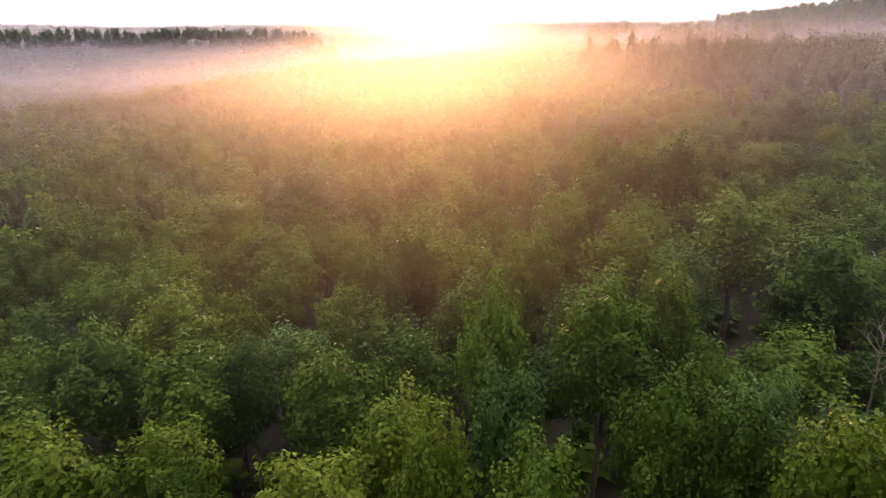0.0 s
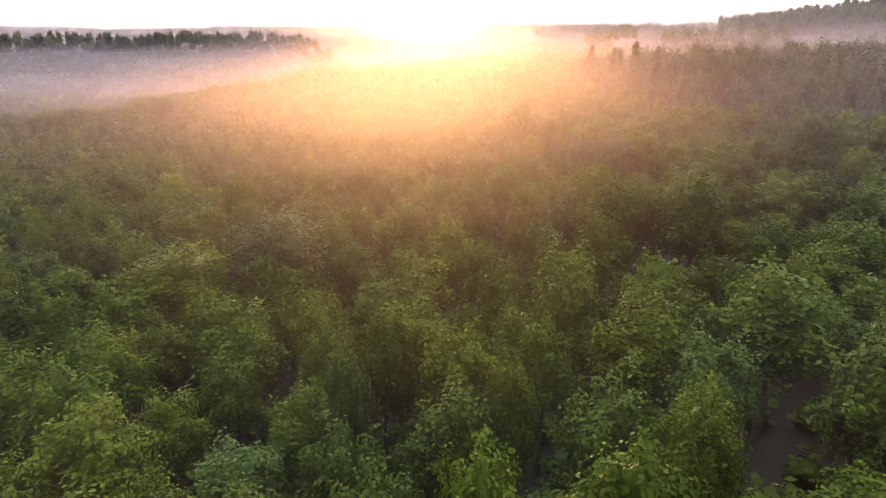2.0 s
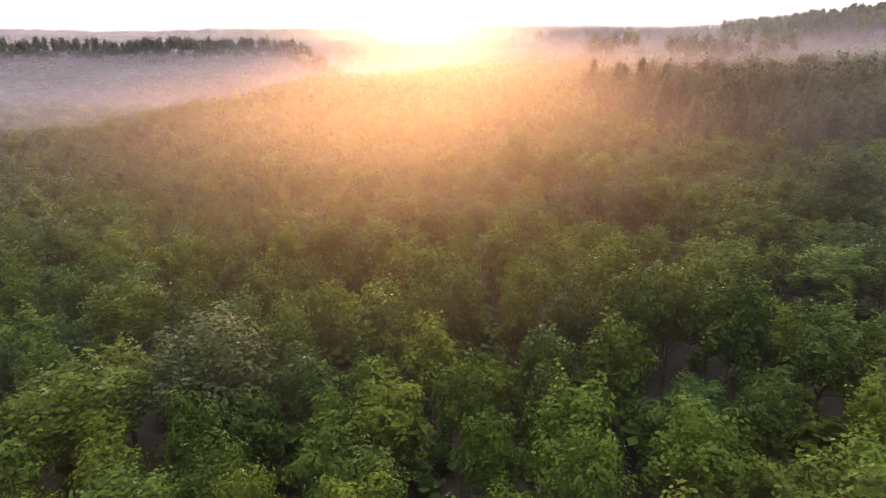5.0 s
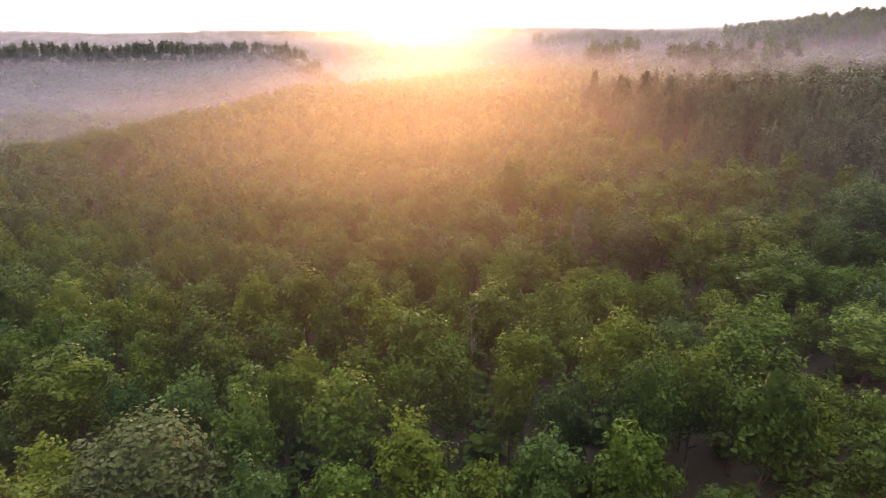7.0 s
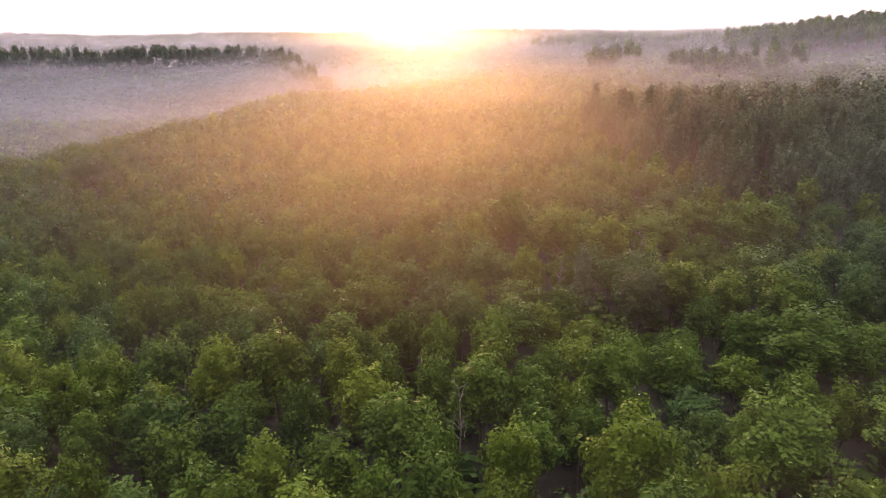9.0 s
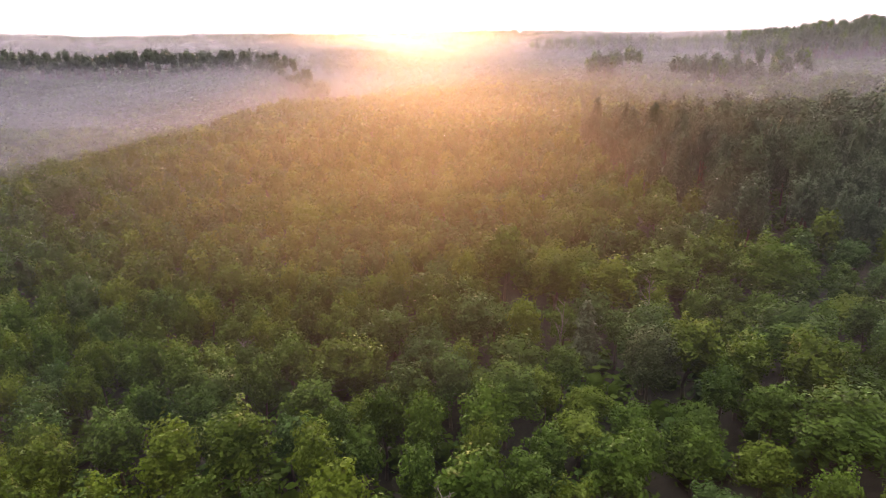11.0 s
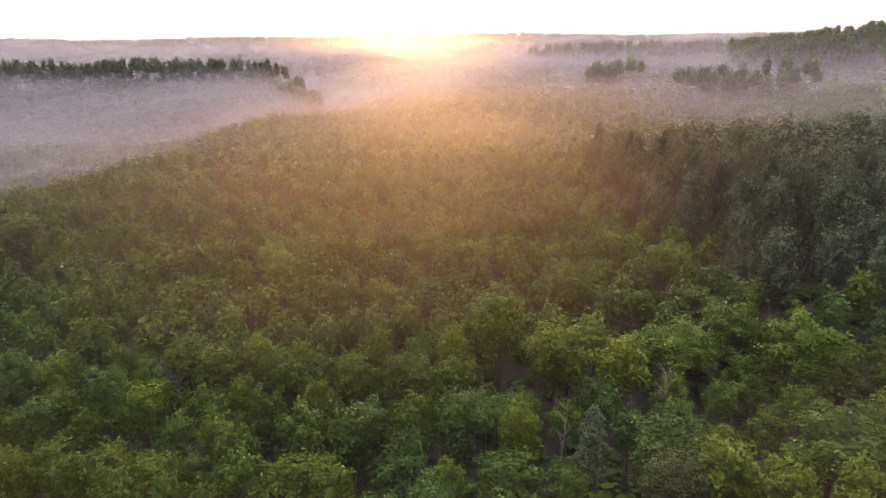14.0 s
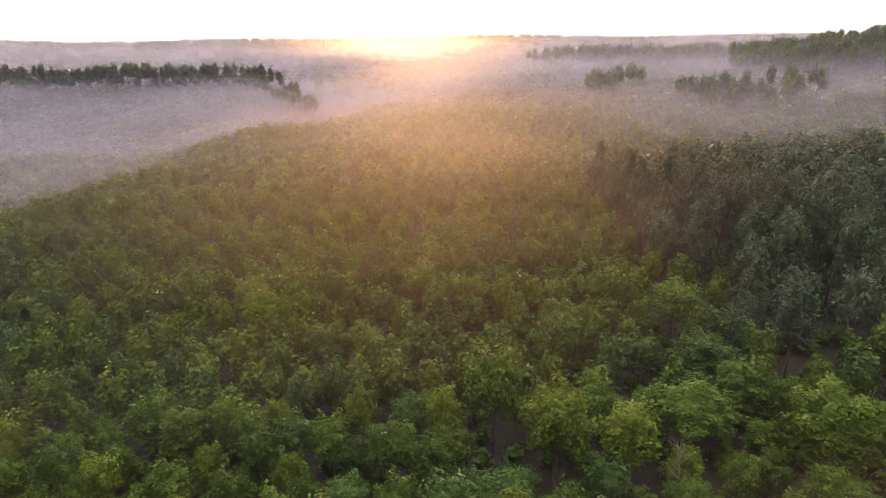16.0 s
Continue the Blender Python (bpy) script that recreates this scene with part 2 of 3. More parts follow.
def broadleaf_crown(rng, radius, low, high, lobes, leaves, size, lean=0.0, rough=0.54, body=2, loose=0.40):
    """A full dome, widest low down, swelling into boughs and clumps with creases between, wrapped in leaf sprays."""
    h = Heap()
    tall = high - low
    heart = np.array((0, 0, low + tall * 0.49))

    def heads(n, floor):
        z = 1 - (1 - floor) * (np.arange(n) + 0.5) / n + rng.normal(0, 0.05, n)
        a = np.arange(n) * 2.39996 + rng.normal(0, 0.25, n)
        return unit(np.stack([np.sqrt(np.maximum(0, 1 - z * z)) * np.cos(a), np.sqrt(np.maximum(0, 1 - z * z)) * np.sin(a), z], 1))

    boughs, clumps = heads(lobes, -0.75), heads(lobes * 5, -0.75)
    wide, grown = 0.9 * (14 / lobes) ** 0.5 * rng.uniform(0.36, 0.52, lobes), rng.uniform(0.6, 1.0, lobes)
    tight, budded = 0.40 * (14 / lobes) ** 0.5 * rng.uniform(0.45, 0.65, lobes * 5), rng.uniform(0.4, 1.0, lobes * 5)

    def swell(d):
        near = 2 - 2 * d @ boughs.T
        fine = 2 - 2 * d @ clumps.T
        one, two = grown * np.exp(-near / wide ** 2), budded * np.exp(-fine / tight ** 2)
        i, j = one.argmax(1), two.argmax(1)
        return 1 - rough + rough * one.max(1) + 0.42 * rough * two.max(1), boughs[i], clumps[j]

    def place(d, k):
        p = d * k[:, None] * np.where(d[:, 2:] > 0, (radius, radius, tall * 0.50), (radius * 0.92, radius * 0.92, tall * 0.50))
        p[:, 0] += lean * 0.07 * p[:, 2]
        return p + heart

    v, f = BALLS[body]
    h.add(place(v, 0.76 * swell(v)[0]), f)
    z = rng.uniform(-0.72, 1.0, leaves)
    a = rng.uniform(0, 2 * np.pi, leaves)
    d = np.stack([np.sqrt(1 - z * z) * np.cos(a), np.sqrt(1 - z * z) * np.sin(a), z], 1)
    k, b, c = swell(d)
    face = unit(d * (1, 1, 0.65) + 0.9 * (d - b) / wide.mean() + 0.7 * (d - c) / tight.mean() * 0.6)
    k = k * np.where(rng.uniform(size=leaves) < 0.12, rng.uniform(1.02, 1.14, leaves), rng.uniform(0.80, 1.03, leaves))
    h.add(*leaf_cards(rng, place(d, k), face, size, 1.5, loose))
    return h


def pine_crown(rng, radius, low, high, whorls, arms, tufts, size, body=2):
    """A blunt cone of flaring tiers, each tier of several boughs, bristling with needle tufts."""
    h = Heap()
    turn, push = rng.uniform(0, 6.28, whorls + 2), rng.uniform(0.62, 1.18, (whorls + 2, arms))
    tall = high - low

    def girth(t, a):
        w = np.clip(t, 0, 0.999) * whorls + 0.25 * np.sin(2 * a + turn[0])
        tier = np.clip(np.floor(w).astype(int), 0, whorls)
        f = w - np.floor(w)
        side = (a + turn[tier]) * arms / (2 * np.pi)
        bough = push[tier, np.floor(side).astype(int) % arms] * (0.70 + 0.30 * np.sin(np.pi * (side - np.floor(side))))
        return radius * (1 - t) ** 0.50 * np.minimum(1.1, 0.9 + 0.9 * t) * (1.10 - 0.48 * f) * bough, f

    v, f = BALLS[body]
    t, a = np.clip((v[:, 2] + 1) / 2, 0, 1), np.arctan2(v[:, 1], v[:, 0])
    g = 0.74 * girth(t, a)[0]
    h.add(np.stack([np.cos(a) * g, np.sin(a) * g, low + tall * 0.97 * t], 1), f)
    t = 1 - (1 - rng.uniform(0, 1, tufts) ** 0.9) ** 0.62
    t = np.where(t > 0.985, rng.uniform(0.8, 1, tufts), t)
    a = rng.uniform(0, 2 * np.pi, tufts)
    g, f = girth(t, a)
    g = g * np.where(rng.uniform(size=tufts) < 0.2, rng.uniform(1.0, 1.16, tufts), rng.uniform(0.72, 1.02, tufts))
    p = np.stack([np.cos(a) * g, np.sin(a) * g, low + tall * t + 0.16 * g], 1)
    face = unit(np.stack([np.cos(a), np.sin(a), 0.3 + 1.1 * f], 1))
    h.add(*leaf_cards(rng, p, face, size, 2.2))
    return h


def trunk_heap(rng, low, high, radius, limbs, thick=0.2):
    h = Heap()
    bend = rng.normal(0, 0.25, (4, 2))
    bend[0] = 0
    zs = np.linspace(-0.4, low + (high - low) * 0.75, 4)
    pts = np.column_stack([bend, zs])
    for i in range(3):
        tube(h, pts[i], pts[i + 1], thick * (1.25 - 0.33 * i), thick * (1.25 - 0.33 * (i + 1)), 7)
    for i in range(limbs):
        z = low + (high - low) * (0.05 + 0.6 * i / max(limbs, 1))
        a = i * 2.4 + rng.uniform(0, 1)
        tube(h, (0, 0, z), (math.cos(a) * radius * 0.65, math.sin(a) * radius * 0.65, z + radius * 0.55), thick * 0.42, thick * 0.12, 5)
    return h


# ---- ground ----
def ground_sheet():
    near = np.arange(-300, 701, 10.0)
    ys = np.concatenate([[-4500, -3000, -1800, -1000, -600, -400], near, np.arange(730, 1800, 40.0), [1900, 2100, 2500, 3200, 4500]])
    xs = np.concatenate([[-4500, -3000, -2000, -1400, -1100], np.arange(-900, -299, 40.0), np.arange(-290, 291, 10.0), np.arange(300, 901, 40.0), [1100, 1400, 2000, 3000, 4500]])
    gx, gy = np.meshgrid(xs, ys)
    v = np.stack([gx, gy, land(gx, gy)], -1).reshape(-1, 3)
    r, c = len(ys), len(xs)
    i = (np.arange(r - 1)[:, None] * c + np.arange(c - 1)).ravel()
    f = np.concatenate([np.stack([i, i + 1, i + c + 1], 1), np.stack([i, i + c + 1, i + c], 1)])
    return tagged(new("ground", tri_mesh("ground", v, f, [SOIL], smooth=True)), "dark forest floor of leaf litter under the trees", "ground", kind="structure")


ground_sheet()


# ---- trees near the camera's way: each one a thing ----
def tree_models(name, kind, count, label, category, leaf, bark, maker, trunk, seed):
    """A few different trees of one kind, each an empty with trunk and crown; copied to their places later."""
    made = []
    for i in range(count):
        rng = np.random.default_rng(seed + i)
        made.append((maker(rng).mesh(kind + "_crown", [leaf]), trunk(rng).mesh(kind + "_trunk", [bark], True)))
    return dict(name=name, label=label, category=category, models=made)


def plant(model, i, x, y, height, spread, turn):
    """One tree of height and crown radius (as a share of the model's) at x, y."""
    e = new(model["name"])
    tagged(e, model["label"], model["category"], model.get("group", ""))
    crown, trunk = model["models"][i % len(model["models"])]
    for part_name, me in (("trunk", trunk), ("crown", crown)):
        p = new(part_name, me)
        p.parent = e
    e.matrix_basis = Matrix.LocRotScale((x, y, float(land(x, y))), Euler((0, 0, turn)), (spread, spread, height / 16.0))
    return e


OAK_SAYS, ALDER_SAYS, ASH_SAYS = "leafy green oak tree with a rounded clumped crown", "yellow-green alder tree with a full rounded crown", "blue-green ash tree with an airy upright crown"
# the same kinds twice: finely leaved for the trees that the flight passes close by, plainer for the rest
OAK, OAK_FINE = (tree_models("oak_tree", "oak", n, OAK_SAYS, "tree", LEAF_GREEN, BARK, lambda r, k=k, z=z: broadleaf_crown(r, 3.4, 4.5, 16.0, 20, k, z, r.uniform(-1, 1)),
                             lambda r: trunk_heap(r, 4.5, 16, 3.2, 6), 100) for n, k, z in ((6, 2800, 0.29), (6, 6000, 0.205)))
ALDER, ALDER_FINE = (tree_models("alder_tree", "alder", n, ALDER_SAYS, "tree", LEAF_YELLOW, BARK, lambda r, k=k, z=z: broadleaf_crown(r, 3.4, 4.0, 16.0, 17, k, z, r.uniform(-1, 1)),
                                 lambda r: trunk_heap(r, 4.0, 16, 3.0, 6), 200) for n, k, z in ((5, 2800, 0.28), (5, 6000, 0.20)))
ASH, ASH_FINE = (tree_models("ash_tree", "ash", n, ASH_SAYS, "tree", LEAF_BLUE, BARK, lambda r, k=k, z=z: broadleaf_crown(r, 3.4, 4.0, 16.0, 15, k, z, r.uniform(-1, 1)),
                             lambda r: trunk_heap(r, 4.0, 16, 2.7, 6), 300) for n, k, z in ((4, 2400, 0.28), (4, 5200, 0.20)))
WILLOW = tree_models("willow_tree", "willow", 1, "silvery grey-green willow with a broad dome of fine leaves", "tree", LEAF_GREY, BARK,
                     lambda r: broadleaf_crown(r, 3.4, 3.5, 16.0, 40, 7000, 0.20, 0.0, 0.25), lambda r: trunk_heap(r, 4.0, 16, 3.6, 8), 400)
PINE = tree_models("pine_tree", "pine", 6, "tall dark pine with a reddish trunk among other pines", "tree", NEEDLES, PINE_BARK,
                   lambda r: pine_crown(r, 3.3, 2.0, 16.0, int(r.integers(5, 8)), 5, 2800, 0.25) if r.uniform() < 0.5 else broadleaf_crown(r, 3.0, 3.0, 16.0, 26, 2600, 0.27, r.uniform(-1, 1), 0.60), lambda r: trunk_heap(r, 4.0, 16.5, 1.6, 8, 0.18), 500)
SPRUCE = tree_models("spruce_tree", "spruce", 1, "dark narrow spruce standing among the broadleaf trees", "tree", NEEDLES, PINE_BARK,
                     lambda r: pine_crown(r, 2.6, 1.0, 16.0, 9, 6, 3000, 0.22), lambda r: trunk_heap(r, 4.0, 15.5, 1.2, 6, 0.18), 600)
for model in (OAK, OAK_FINE, ALDER, ALDER_FINE, ASH, ASH_FINE):
    model["group"] = "broadleaf trees under the flight path"
PINE["group"] = "pines of the dark stand"

# x, y, height of the top above the datum, crown radius
OAKS_NEAR = [
    (4.7, 25.7, 20.3, 2.6), (15.3, 28.6, 21.3, 2.5), (-14.6, 28.8, 16.4, 2), (11.5, 29.2, 21.9, 2.4), (-7.2, 37, 18.6, 3.3), (10.5, 37.4, 23.5, 3.2),
    (3.4, 37.6, 23, 2.6), (-17.3, 38.1, 18.7, 3.5), (-25.6, 42, 17.7, 3.5), (30.1, 47.5, 23.9, 4.2), (-3, 57.9, 20.6, 2.6), (9.5, 57.9, 19.8, 2.4),
    (-34.6, 59.6, 16, 3.8), (29.3, 60.8, 23.5, 4.8), (3.3, 60.8, 19.3, 2.8), (-16.8, 65.2, 18.1, 4), (13.2, 65.7, 21.7, 3.2),
    (-19.1, 67.1, 18.1, 3.8), (-1.9, 67.7, 18.3, 3.6), (22.5, 69.4, 20.8, 3.9), (7.4, 73.7, 18, 2.4), (14, 74, 20.8, 3.7), (5.5, 80.2, 19.3, 2.6),
    (19.7, 83.2, 21.8, 3.4), (32.6, 87.7, 23.9, 3.5),
]
OAKS_BEYOND = [
    (23.2, 91.8, 23.1, 3.2), (-12.7, 93.5, 18.2, 2.9), (-3.6, 94.2, 19.7, 3.8), (-10.8, 98.1, 18.4, 2.5), (5.8, 98.6, 20, 3.2),
    (37.4, 102.9, 22.4, 4.7), (53.2, 105.9, 20.4, 5.1), (-23.6, 112.6, 17.3, 3.9), (11.3, 115.8, 19.7, 3.7), (51.5, 122.8, 21.6, 5.6),
    (-59.9, 130.4, 16.6, 5.6), (16.8, 134.7, 17.7, 4.3), (-7.4, 136.4, 15.8, 3.5), (-20.4, 136.8, 16.1, 4.4), (4.5, 138.4, 16.6, 3.5),
    (18.8, 143.9, 17.4, 4.1), (57.2, 145.7, 20.8, 5.6), (62.3, 162, 25.2, 5.6), (6.6, 166.6, 17.7, 3.7), (48.4, 171, 19.7, 5.6),
    (20.8, 175.1, 23.4, 3.9), (56.6, 175.8, 21.1, 3.9), (55.8, 186.5, 19.8, 5.3), (-6.6, 196.9, 17.5, 4.4), (36.3, 202.5, 18.6, 4.6),
    (58.6, 207.5, 20.5, 4.6), (-22.6, 163, 14.2, 3.6), (-0.8, 154.5, 15.6, 3.7), (4.9, 190, 18.4, 4), (45.4, 210.5, 21.4, 4.4), (-30.5, 178, 15.6, 3.8),
    (26.2, 118.4, 20.2, 3.4), (57.5, 201, 22.3, 4.2),
]
ALDERS_NEAR = [
    (-4.2, 23.5, 19.2, 2.4), (18.4, 24.2, 23.5, 2.7), (-0.5, 26.1, 21.9, 2.2), (-20, 27.7, 19.3, 3.5), (16.5, 43.5, 22.6, 2.5), (-22, 48.6, 18.4, 4),
    (6.1, 50.7, 21.1, 2), (2.7, 56.4, 20.6, 3.6), (17.7, 59.3, 21.1, 4.4), (-2.1, 65.4, 18.7, 3.3), (-0.9, 78.4, 18.3, 3.7),
    (-29.7, 80.7, 18.2, 5.6), (28.7, 93.9, 23.3, 2.9), (-3.7, 94.7, 19.7, 3.6), (12.2, 96.8, 19.6, 2.1),
]
ALDERS_BEYOND = [
    (23.3, 99.5, 23.8, 4.3), (-36.1, 103, 16.7, 5.1), (-34.7, 103, 16.7, 5.2), (13.3, 103.5, 20, 2.9), (-13.9, 126.3, 18.2, 4),
    (54.9, 135.7, 21.8, 4.2), (47.4, 138.1, 20.5, 3.4), (41.6, 140.6, 22.5, 4), (-6.4, 144.7, 17.3, 4), (37.8, 165.6, 20.8, 4.2),
    (28.6, 167.1, 22.7, 4.9), (1.3, 196.3, 16.7, 3.8), (-23, 213.6, 16.8, 4.4), (9.7, 223.8, 19, 4.6), (-23.8, 173.6, 15.7, 3.7), (18.9, 215.5, 19.6, 4.2), (-20.6, 124.2, 18, 3.4), (-27.4, 224, 16.3, 4.4),
]
ASHES = [
    (3.6, 30.8, 22.3, 2.4), (-13.8, 39.8, 18.9, 2.3), (-5.4, 53.3, 20.1, 1.9), (13.8, 85, 20.1, 3.1), (16.6, 92.8, 21.3, 2.5), (-19.9, 98, 18.3, 3),
    (37.1, 145, 21.4, 4.3), (79.6, 147.9, 26.2, 5.6), (13.6, 153.5, 20.1, 3.6),
]

placed = []          # x, y, crown radius of every tree so far
rng = np.random.default_rng(7)


def free(x, y, r):
    if not placed:
        return True
    p = np.array(placed)
    return bool(np.all(np.hypot(p[:, 0] - x, p[:, 1] - y) > 0.84 * (p[:, 2] + r)))


def pine_edge(x):
    """The front of the pine stand, which comes forward on the side away from the valley."""
    return np.interp(x, (58, 66, 74, 90, 130, 200), (262, 236, 196, 184, 165, 140))


def in_pines(x, y):
    return (x > 58) & (y > pine_edge(x)) & (y < 285 + 0.1 * x) & (x < 330)


def fine(model, y, r=0.0):
    if y > 72 and r < 4.3:
        return model
    return OAK_FINE if model is OAK else ALDER_FINE if model is ALDER else ASH_FINE if model is ASH else model


for model, stand in ((OAK, OAKS_NEAR), (OAK, OAKS_BEYOND), (ALDER, ALDERS_NEAR), (ALDER, ALDERS_BEYOND), (ASH, ASHES), (WILLOW, [(-18.8, 85.8, 20.6, 5.2), (-97.5, 242, 17.8, 6.4), (36.2, 139.8, 20.4, 3.4)]), (SPRUCE, [(29.8, 149.5, 19.6, 3.2)])):
    for x, y, top, r in stand:
        plant(fine(model, y, r), int(rng.integers(99)), x, y, top - float(land(x, y)), 1.16 * r / 3.4, rng.uniform(0, 6.28))
        placed.append((x, y, 0.88 * r))


def scatter(y0, y1, half, pitch, keep):
    """Places on a jittered grid."""
    rows, y, odd = [], y0, 0
    while y < y1:
        w = half(y)
        for x in np.arange(-w + odd * pitch / 2, w, pitch):
            px, py = x + rng.uniform(-0.33, 0.33) * pitch, y + rng.uniform(-0.33, 0.33) * pitch
            if keep(px, py):
                rows.append((px, py))
        y += pitch * 0.87
        odd = 1 - odd
    return rows


# fill between: oaks, alders and ashes on an uneven grid; smaller and closer trees in the young stand
def core(x, y):
    return (y < 178) & (abs(x - 0.08 * y) < np.interp(y, (0, 70, 178), (27, 56, 88)))


def young(x, y):
    return y > 118 - 0.5 * x


def fill_size(x, y):
    """Crown radius and height of an unremarkable tree there."""
    return (rng.uniform(2.3, 3.3), rng.uniform(10.0, 14.8)) if young(x, y) else (rng.uniform(2.5, 3.8), rng.uniform(11.5, 15.8))


for x, y in scatter(4, 180, lambda y: 34 + 0.55 * y, 3.6, lambda x, y: core(x, y) and not in_pines(x, y)):
    r, h = fill_size(x, y)
    apart_by = 1.0
    if x > 8 and y > 84 and not young(x, y) or x > 22:   # the older stand is open, with low trees in its gaps
        h, apart_by = 0.78 * h, 1.22
    if free(x, y, apart_by * r):
        pick = rng.uniform()
        kind = OAK if pick < 0.60 else ALDER if pick < 0.85 else ASH
        plant(fine(kind, y), int(rng.integers(99)), x, y, h, 1.14 * r / 3.4, rng.uniform(0, 6.28))
        placed.append((x, y, r))

PINES = [
    (95, 260, 34.2, 3.4), (67, 241, 31.2, 3.2), (83, 245, 32.6, 3.4), (77.5, 220, 32.3, 3.3), (81, 210, 34.2, 3.6), (70.5, 201.5, 28.2, 3.3), (71, 188.5, 30, 3.6),
    (91, 207, 35.2, 3.6), (94, 245.5, 36, 3.6), (111, 246.5, 34.6, 3.5), (63, 230, 28.4, 3.0), (70, 249, 35.2, 3.4), (88, 228, 33.8, 3.5), (84.5, 194, 28.2, 3.4), (69.8, 223.5, 30.2, 3.3),
]
for x, y, top, r in PINES:
    plant(PINE, int(rng.integers(99)), x, y, top - float(land(x, y)) + 0.6, 1.3 * r / 3.3, rng.uniform(0, 6.28))
    placed.append((x, y, 0.9 * r))
for x, y in scatter(150, 292, lambda y: 200, 5.8, lambda x, y: in_pines(x, y) and x < 132 and y < pine_edge(x) + 78):
    if free(x, y, 3.4):
        back = float(step(y - pine_edge(x), 4, 30))
        plant(PINE, int(rng.integers(99)), x, y, rng.uniform(15, 19.5) + 4 * back, rng.uniform(1.1, 1.5), rng.uniform(0, 6.28))
        placed.append((x, y, 3.4))


def dead_tree(x, y, height, seed):
    """A bare standing trunk with forked grey twigs."""
    r = np.random.default_rng(seed)
    e = tagged(new("dead_tree"), "bare grey dead tree with thin forked twigs", "tree")
    e.matrix_basis = pose(x, y, float(land(x, y)))
    stem, twigs = Heap(), Heap()
    knots = np.column_stack([np.cumsum(r.normal(0, 0.16, (6, 2)), 0), np.linspace(-0.4, height, 6)])
    for i in range(5):
        tube(stem, knots[i], knots[i + 1], 0.17 - 0.028 * i, 0.17 - 0.028 * (i + 1), 7)
    for i in range(11):
        t = r.uniform(0.5, 0.98)
        root = np.array([np.interp(t * 5, range(6), knots[:, k]) for k in range(3)])
        a, n = r.uniform(0, 6.28), r.uniform(1.2, 2.6) * (1.3 - 0.6 * t)
        tip = root + np.array((math.cos(a) * n * 0.75, math.sin(a) * n * 0.75, n * 0.8))
        tube(twigs, root, tip, 0.06, 0.025, 5)
        for _ in range(3):
            mid = root + (tip - root) * r.uniform(0.4, 0.95)
            tube(twigs, mid, mid + unit(r.normal(0, 1, 3) + (tip - root) / n) * r.uniform(0.5, 1.1), 0.028, 0.012, 4)
    for part_name, heap in (("trunk", stem), ("twig", twigs)):
        new(part_name, heap.mesh("dead_" + part_name, [DEAD_WOOD], True)).parent = e
    placed.append((x, y, 0.8))
    return e


for k, (x, y, h) in enumerate([(31.6, 40.7, 12.0), (9.1, 112, 12.5), (42.3, 159.5, 13.0), (26, 149, 13.0), (-20.3, 152.5, 9.5)]):
    dead_tree(x, y, h, 60 + k)


# ---- the woods beyond: one sheet of many small trees for each stretch ----
def models_np(maker, count, seed, trunk=None):
    out = []
    for i in range(count):
        r = np.random.default_rng(seed + i)
        h = maker(r)
        if trunk:
            v, f, _ = trunk(r).arrays()
            h.add(v, f, 1)
        out.append(h.arrays())
    return out


def woods(name, label, rows, models, leaf_slots, mats, height, spread, seed):
    r = np.random.default_rng(seed)
    vs, fs, ss, n = [], [], [], 0
    for x, y in rows:
        v, f, s = models[int(r.integers(len(models)))]
        a, k = r.uniform(0, 6.28), r.uniform(*spread)
        hh = r.uniform(*height) / 16.0
        ca, sn = math.cos(a) * k, math.sin(a) * k
        vs.append(np.stack([v[:, 0] * ca - v[:, 1] * sn + x, v[:, 0] * sn + v[:, 1] * ca + y, v[:, 2] * hh + float(land(x, y))], 1))
        fs.append(f + n)
        ss.append(np.where(s == 1, len(mats) - 1, int(r.choice(leaf_slots))))
        n += len(v)
    me = tri_mesh(name, np.concatenate(vs), np.concatenate(fs), mats, np.concatenate(ss))
    return tagged(new(name, me), label, "woods", kind="stuff")


MID = models_np(lambda r: broadleaf_crown(r, 3.4, 3, 16, 12, 480, 0.60, r.uniform(-1, 1), 0.44, 1, 0.3), 8, 900)
FAR = models_np(lambda r: broadleaf_crown(r, 3.4, 2, 16, 9, 130, 0.95, 0.0, 0.36, 1, 0.15), 8, 920)
DIM = models_np(lambda r: broadleaf_crown(r, 3.4, -6, 16, 6, 46, 1.2, 0.0, 0.34, 0, 0.12), 8, 930)
FAR_PINE = models_np(lambda r: broadleaf_crown(r, 3.2, 4.0, 16, 14, 240, 0.6, r.uniform(-1, 1), 0.55, 1, 0.35), 8, 940, lambda r: trunk_heap(r, 5, 15, 2.5, 0, 0.18))
TALL_PINE = models_np(lambda r: broadleaf_crown(r, 2.9, 7.5, 16, 8, 120, 0.7, r.uniform(-1, 1), 0.5, 1, 0.3), 8, 960, lambda r: trunk_heap(r, 5, 15, 2.5, 0, 0.18))
MIXED = [LEAF_GREEN, LEAF_YELLOW, LEAF_BLUE, LEAF_GREY, BARK]


def apart(rows, r):
    """Those of the places that stand clear of trees already there."""
    out = []
    for x, y in rows:
        if free(x, y, r):
            out.append((x, y))
            placed.append((x, y, r))
    return out


CLUMPS = [(178, 458, 34, 12), (226, 468, 13, 8), (130, 524, 20, 9), (268, 860, 150, 22), (395, 650, 130, 90)]


def in_clumps(x, y):
    return any(((x - cx) / rx) ** 2 + ((y - cy) / ry) ** 2 < 1 for cx, cy, rx, ry in CLUMPS)


